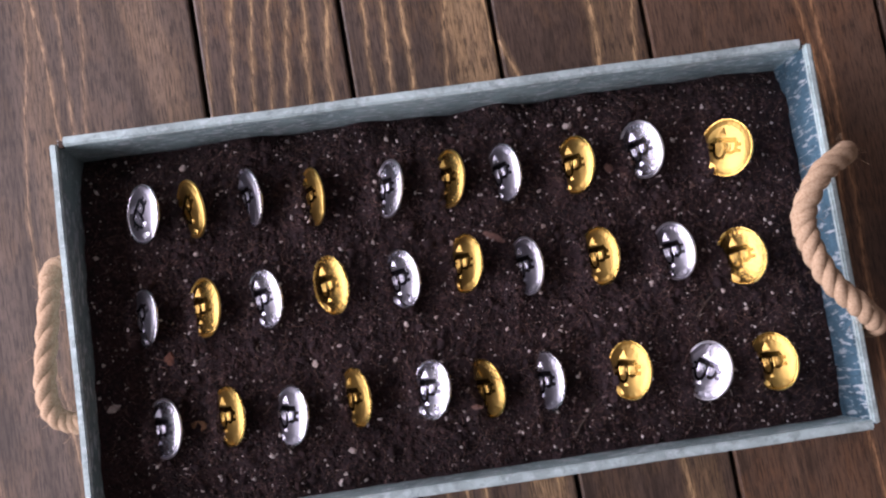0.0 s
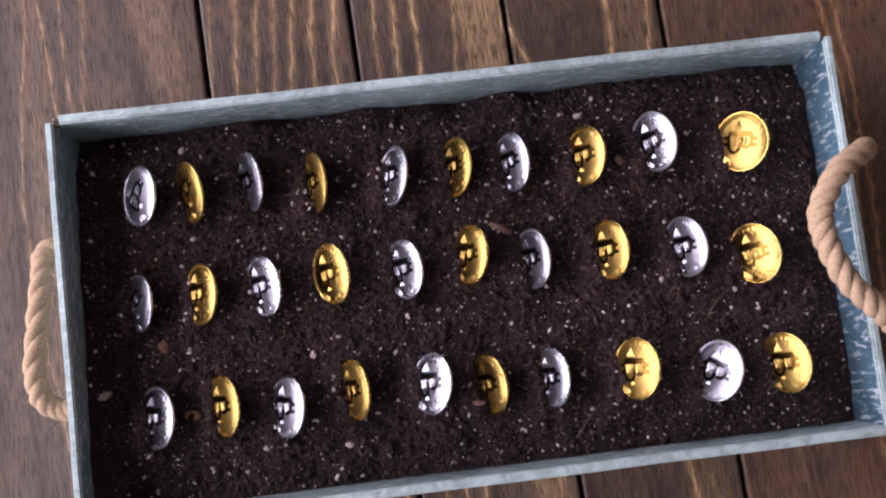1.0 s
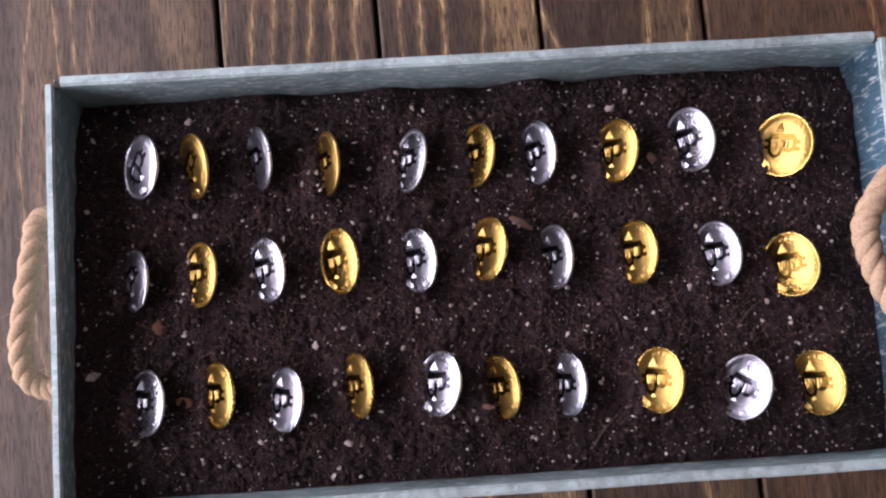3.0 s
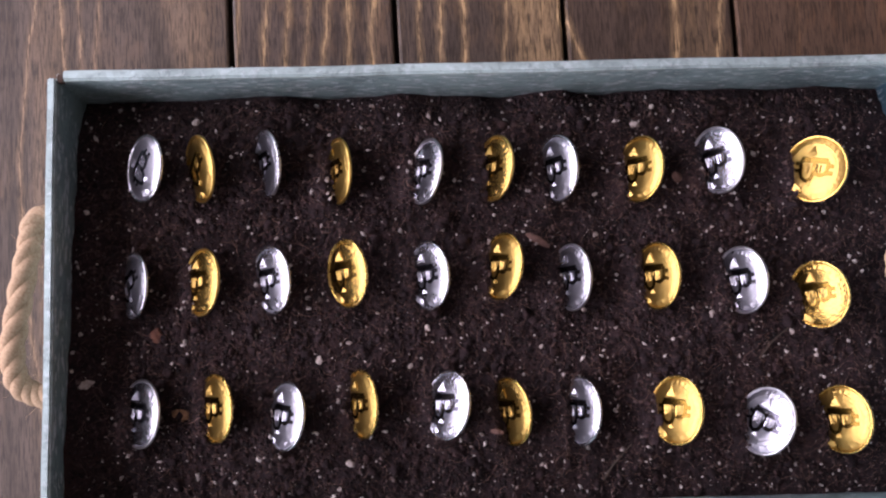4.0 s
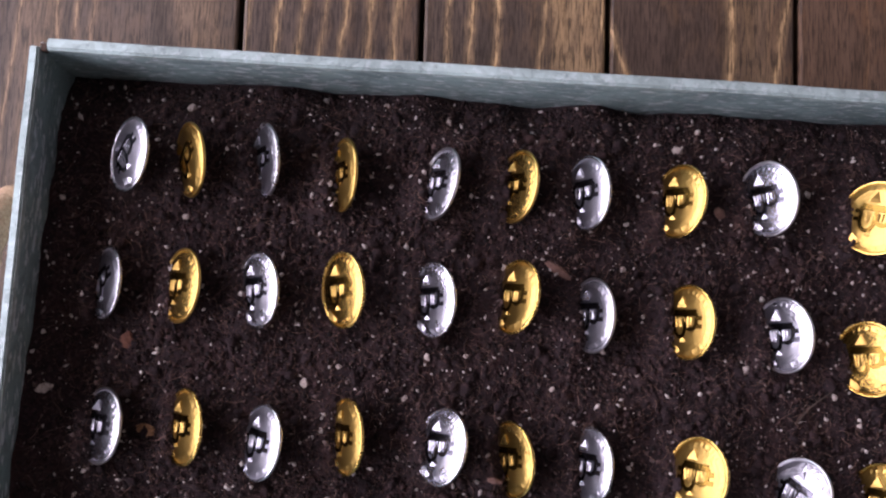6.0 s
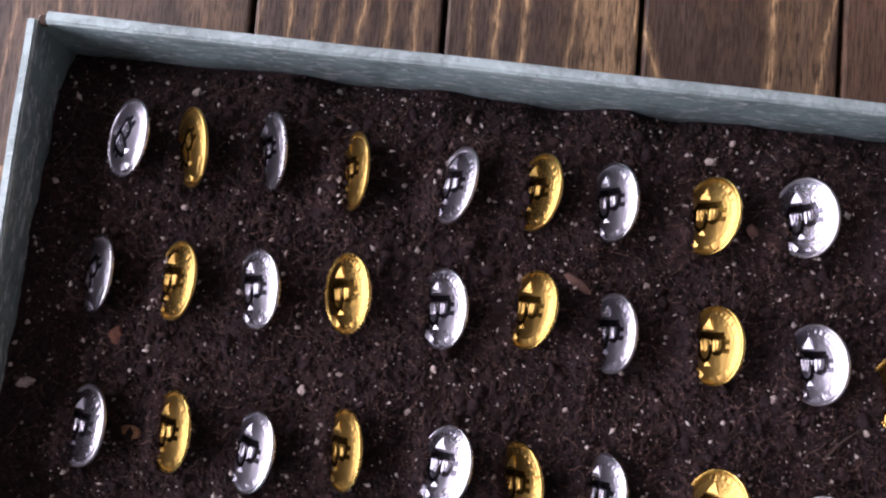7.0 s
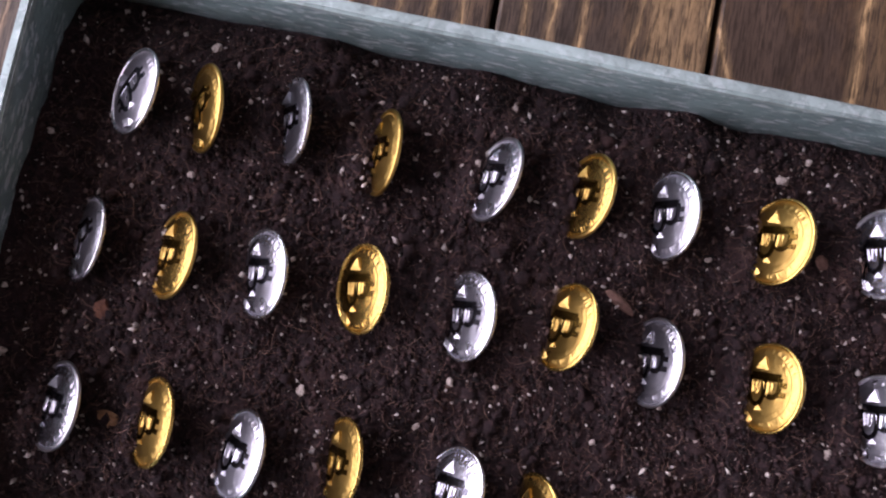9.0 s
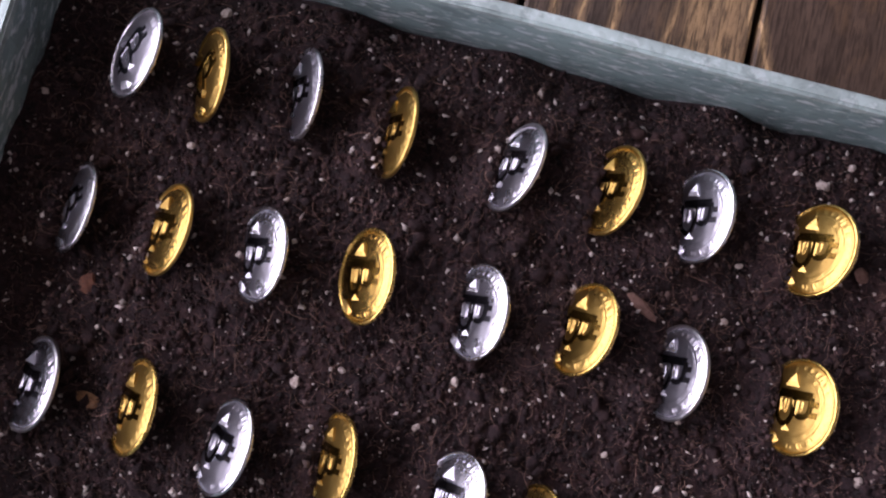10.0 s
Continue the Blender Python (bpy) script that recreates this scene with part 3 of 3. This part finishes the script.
def relief(r, a, rng_bits):
    """Height of the struck face: a dome with two fine rings and a band of worn lettering."""
    h = dome(r)
    h += 0.00032 * math.exp(-((r - 0.0151) / 0.00032) ** 2) + 0.00022 * math.exp(-((r - 0.0139) / 0.00028) ** 2) + 0.00014 * math.exp(-((r - 0.0128) / 0.00028) ** 2)
    if 0.0156 < r < 0.0174:
        cell = int(a / (2 * math.pi) * 120) % 120
        if rng_bits[cell]:
            h += 0.00018
    return h


def coin(mat, mark, edge, label):
    thing = tagged(new("coin"), label, "coin", "coins planted in rows")
    rb = random.Random(17)
    bits = [rb.random() < 0.55 for _ in range(120)]
    radii = [0.0188 * (k / 44) for k in range(45)]
    n, vs, fs = 240, [], []
    k = 2 * len(radii)
    for i in range(n):
        a = 2 * math.pi * i / n
        for r in radii:
            vs.append((max(r, 2e-5) * math.cos(a), max(r, 2e-5) * math.sin(a), relief(r, a, bits)))
        for r in reversed(radii):
            vs.append((max(r, 2e-5) * math.cos(a), max(r, 2e-5) * math.sin(a), -0.0003 - 0.25 * (dome(r) - 0.0005)))
    for i in range(n):
        for j in range(k - 1):
            p, q = i * k + j, (i + 1) % n * k + j
            fs.append((p, q, q + 1, p + 1))
    mesh_object("disc", vs, fs, mat, thing, True)
    ring = [(0.0184, -0.0003)] + [(0.01962 + 0.00088 * math.cos(radians(q)), 0.0002 + 0.00105 * math.sin(radians(q))) for q in range(-150, 151, 25)] + [(0.0184, 0.0002)]
    v, f = revolve(ring, 192, lambda i, j: -0.00014 if j in (6, 7, 8) and i % 2 else 0.0)
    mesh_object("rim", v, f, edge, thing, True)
    # beads just inside the rim of the upper face
    vs, fs = [], []
    for i in range(72):
        a = 2 * math.pi * i / 72
        c = Vector((0.0181 * math.cos(a), 0.0181 * math.sin(a), dome(0.0181) + 0.0001))
        k = len(vs)
        vs += [c + Vector(q) * 0.00036 for q in LUMP]
        fs += [tuple(n + k for n in g) for g in LUMP_F]
    mesh_object("bead_ring", vs, fs, mat, thing)
    # added facets between and round the strokes that shape the bright reflections, each tilted towards the head of the
    # coin
    for poly in ([(-0.0045, 0.0080), (0.0012, 0.0080), (0.0002, 0.0098), (-0.0016, 0.0136), (-0.0034, 0.0100)],
                 [(-0.0068, 0.0026), (-0.0058, 0.0026), (-0.0050, -0.0022), (-0.0060, -0.0028)],
                 [(-0.0046, 0.0024), (-0.0036, 0.0026), (-0.0040, -0.0030), (-0.0047, -0.0022)],
                 [(-0.0028, 0.0026), (-0.0019, 0.0024), (-0.0022, -0.0018), (-0.0030, -0.0034)],
                 [(-0.0002, 0.0025), (0.0010, 0.0026), (0.0012, -0.0028), (0.0003, -0.0020)],
                 [(0.0020, 0.0024), (0.0031, 0.0026), (0.0030, -0.0034), (0.0022, -0.0026)],
                 [(0.0043, 0.0025), (0.0053, 0.0024), (0.0050, -0.0014), (0.0043, -0.0024)],
                 [(-0.0032, -0.0104), (0.0004, -0.0102), (-0.0012, -0.0080)],
                 [(-0.0098, -0.0102), (-0.0066, -0.0126), (-0.0052, -0.0152), (-0.0076, -0.0164), (-0.0110, -0.0140)]):
        top = max(p[0] for p in poly)
        n = len(poly)
        vs = [(u, v, dome(math.hypot(u, v)) + 0.00015 + 0.36 * (top - u) + 0.00020 * math.sin(1400 * v)) for u, v in poly]
        vs += [(u * 1.08, v * 1.04, dome(math.hypot(u, v)) - 0.0006) for u, v in poly]
        fs = [tuple(range(n))] + [(k, n + k, n + (k + 1) % n, (k + 1) % n) for k in range(n)]
        mesh_object("raised_facet", vs, fs, mat, thing)
    # raised currency mark, its dark reflections put into the colour: an upright with two bowls and four ticks, head up
    # along +x
    strokes = []
    up, lo, sx = 0.0086, -0.0080, 0.0050
    strokes.append([(lo, sx), (up, sx)])
    for b0, b1, wide in ((0.0004, up, 0.0088), (lo, 0.0004, 0.0128)):
        mid, half = (b0 + b1) / 2, (b1 - b0) / 2
        arc = [(b0, sx), (b0, sx - wide * 0.55)]
        arc += [(mid - half * math.cos(q), sx - wide * 0.55 - wide * 0.45 * math.sin(q)) for q in [math.pi * n / 8 for n in range(1, 8)]]
        arc += [(b1, sx - wide * 0.55), (b1, sx)]
        strokes.append(arc)
    for yy in (0.0022, -0.0022):
        strokes.append([(up, yy), (up + 0.0036, yy)])
        strokes.append([(lo - 0.0036, yy), (lo, yy)])
    bm = bmesh.new()
    for ns, s in enumerate(strokes):
        half_w = 0.0021 if ns == 0 else 0.00145
        dense = []
        for a, b in zip(s, s[1:]):
            n = max(1, int(math.dist(a, b) / 0.002))
            dense += [(a[0] + (b[0] - a[0]) * k / n, a[1] + (b[1] - a[1]) * k / n) for k in range(n)]
        dense.append(s[-1])
        prev = None
        for i, p in enumerate(dense):
            q0, q1 = dense[max(i - 1, 0)], dense[min(i + 1, len(dense) - 1)]
            d = Vector((q1[0] - q0[0], q1[1] - q0[1], 0)).normalized()
            nrm = Vector((-d.y, d.x, 0))
            row = []
            for w, h in ((half_w, -0.0003), (half_w * 0.7, 0.0004), (-half_w * 0.7, 0.0004), (-half_w, -0.0003)):
                c = Vector((p[0], p[1], 0)) + nrm * w
                row.append(bm.verts.new((c.x, c.y, dome(c.length) + h)))
            if prev:
                for k in range(3):
                    bm.faces.new((prev[k], prev[k + 1], row[k + 1], row[k]))
            else:
                bm.faces.new(row)
            prev = row
        bm.faces.new(prev[::-1])
    part("engraved_mark", bm, mark, thing, "raised mark with dark reflections put into its colour")
    return thing


# coins planted with the mark turned in the plane of the face, by row and place
SPIN = {(0, 0): 48, (0, 1): 30, (1, 0): 35, (0, 9): -12, (2, 8): -14, (2, 4): 8}


def coin_pose(x, y, z, lean, turn, spin=0):
    """Local x points up along the leaning face, local z out of the face that looks up to the west."""
    a, h = radians(lean), radians(turn)
    e = Vector((math.cos(a) * math.cos(h), math.cos(a) * math.sin(h), math.sin(a)))
    v = Vector((-math.sin(h), math.cos(h), 0))
    n = e.cross(v)
    m = Matrix((e, v, n)).transposed().to_4x4()
    m.translation = (x / 1000, y / 1000, z / 1000)
    return m @ Matrix.Rotation(radians(spin), 4, "Z")


proto = {"s": coin(silver, silver_dark, silver_rim, "shiny silver coin with raised mark, half planted in dark soil"),
         "g": coin(gold, gold_dark, gold_rim, "shiny gold coin with raised mark, half planted in dark soil")}
used = set()
for r, row in enumerate((ROW_BACK, ROW_MIDDLE, ROW_FRONT)):
    for i, c in enumerate(row):
        k = "sg"[i % 2]
        m = coin_pose(*c, SPIN.get((r, i), 0))
        if k in used:
            copy_thing(proto[k], m)
        else:
            proto[k].matrix_basis = m
            used.add(k)


# ---- single pieces lying on the soil ----
def lump(name, label, category, x, y, size, mat, seed, turn=0, group=""):
    rg = random.Random(seed)
    bm = bmesh.new()
    bmesh.ops.create_icosphere(bm, subdivisions=2, radius=1)
    off = Vector((rg.uniform(0, 9), rg.uniform(0, 9), 0))
    for v in bm.verts:
        v.co *= 1 + 0.45 * noise.noise(v.co * 1.6 + off) + 0.28 * noise.noise(v.co * 4 + off)
        v.co = Vector((v.co.x * size[0], v.co.y * size[1], v.co.z * size[2])) * 0.5
    ob = part(name, bm, mat, None)
    ob.matrix_basis = pose(x, y, ground_height(x, y) + size[2] * 0.22, rg.uniform(-12, 12), rg.uniform(-12, 12), turn)
    return tagged(ob, label, category, group)


G = "pebbles on the soil"
for i, (x, y, s) in enumerate([(0.090, 0.095, 0.0062), (-0.183, 0.103, 0.0058), (-0.108, -0.046, 0.0056), (0.073, -0.030, 0.0046), (-0.180, 0.041, 0.0042), (0.102, 0.107, 0.0042), (-0.042, -0.028, 0.0044),
                               (0.063, 0.027, 0.0036), (0.064, 0.052, 0.0036), (-0.101, 0.063, 0.0036), (-0.038, 0.104, 0.0044), (-0.2475, 0.047, 0.0042), (-0.074, 0.112, 0.0036), (0.131, -0.024, 0.0050), (0.107, -0.098, 0.0034), (-0.09, -0.108, 0.0055),
                               (-0.133, 0.029, 0.003), (-0.137, 0.037, 0.0026), (-0.05, 0.073, 0.0036), (-0.09, -0.036, 0.0034), (-0.053, -0.051, 0.004), (-0.003, 0.023, 0.0036), (0.054, -0.019, 0.0042), (-0.021, -0.026, 0.003), (0.027, -0.041, 0.0034), (0.195, -0.05, 0.004), (-0.195, -0.12, 0.0036), (-0.097, -0.123, 0.0034), (0.025, -0.112, 0.003), (0.181, -0.036, 0.004)]):
    lump("pebble", "pale rough pebble lying on dark soil", "pebble", x, y, (s * 0.98, s * 0.74, s * 0.6), pebble_mat, 30 + i, i * 47, G)
lump("stone_flake", "pale flat stone flake beside the tray wall", "pebble", -0.2445, -0.0565, (0.0092, 0.0050, 0.0035), pebble_mat, 60, 25)
lump("bark_chip", "small reddish bark chip lying on soil", "bark chip", -0.206, -0.029, (0.0078, 0.0088, 0.003), bark_mat, 61, 20)
lump("seed_husk", "brown oval seed husk lying on soil", "seed husk", -0.191, -0.077, (0.0125, 0.0078, 0.004), husk_mat, 62, -10)
lump("bark_sliver", "long pinkish bark sliver lying on soil", "bark chip", 0.027, 0.0235, (0.0175, 0.0050, 0.0035), pink_mat, 63, -32)
lump("bark_chip", "small pinkish bark chip beside a gold coin", "bark chip", 0.1155, 0.0605, (0.0088, 0.0062, 0.003), pink_mat, 64, -40)
lump("bark_chip", "flat grey brown bark chip lying on soil", "bark chip", -0.002, -0.0905, (0.0085, 0.0035, 0.003), pink_mat, 65, -8)


def twig(points, r, label):
    pts = [(x, y, ground_height(x, y) + 0.0012 + dz) for x, y, dz in points]
    line = spline(pts, 14)
    v, f = tube(line, [r * (1 - 0.5 * i / 13) * (1 + 0.2 * noise.noise(p * 300)) for i, p in enumerate(line)], 6)
    tagged(mesh_object("twig", v, f, twig_mat, None, True), label, "twig", "twigs on the soil")


twig([(0.062, -0.122, 0), (0.068, -0.113, 0.001), (0.079, -0.101, 0)], 0.0008, "thin grey brown twig lying on soil")
twig([(0.160, -0.052, 0), (0.168, -0.042, 0.001), (0.179, -0.033, 0)], 0.0006, "thin grey brown twig lying on soil")

# ---- floor planks, each a board of its own ----
TURN = -1.7
GAP = 0.0016


def plank(x0, x1, mat):
    bm = bmesh.new()
    w = x1 - x0 - 2 * GAP
    box(bm, 0, w, -2.7, 2.7, -0.022, 0, 0.0018, 2)
    ob = part("plank", bm, mat, floor)
    ob.matrix_basis = pose(0, 0.15, 0, 0, 0, -TURN) @ pose(x0 + GAP, -0.15, 0)


boards = list(zip(SEAMS, SEAMS[1:], (wood_grey, wood_streak, wood_flame, wood_dark, wood_plain)))
x, cyc = SEAMS[0], 0
while x > -2.05:
    boards.append((x - 0.1135, x, (wood_grey, wood_dark, wood_streak)[cyc % 3]))
    x, cyc = x - 0.1135, cyc + 1
x = SEAMS[-1]
while x < 2.75:
    boards.append((x, x + 0.1135, (wood_dark, wood_plain, wood_flame)[cyc % 3]))
    x, cyc = x + 0.1135, cyc + 1
for x0, x1, m in boards:
    plank(x0, x1, m)
bm = bmesh.new()
box(bm, -2.2, 2.9, -3.0, 3.0, -0.05, -0.022)
part("subfloor", bm, soil_mat, floor, "dark underside in the joints")
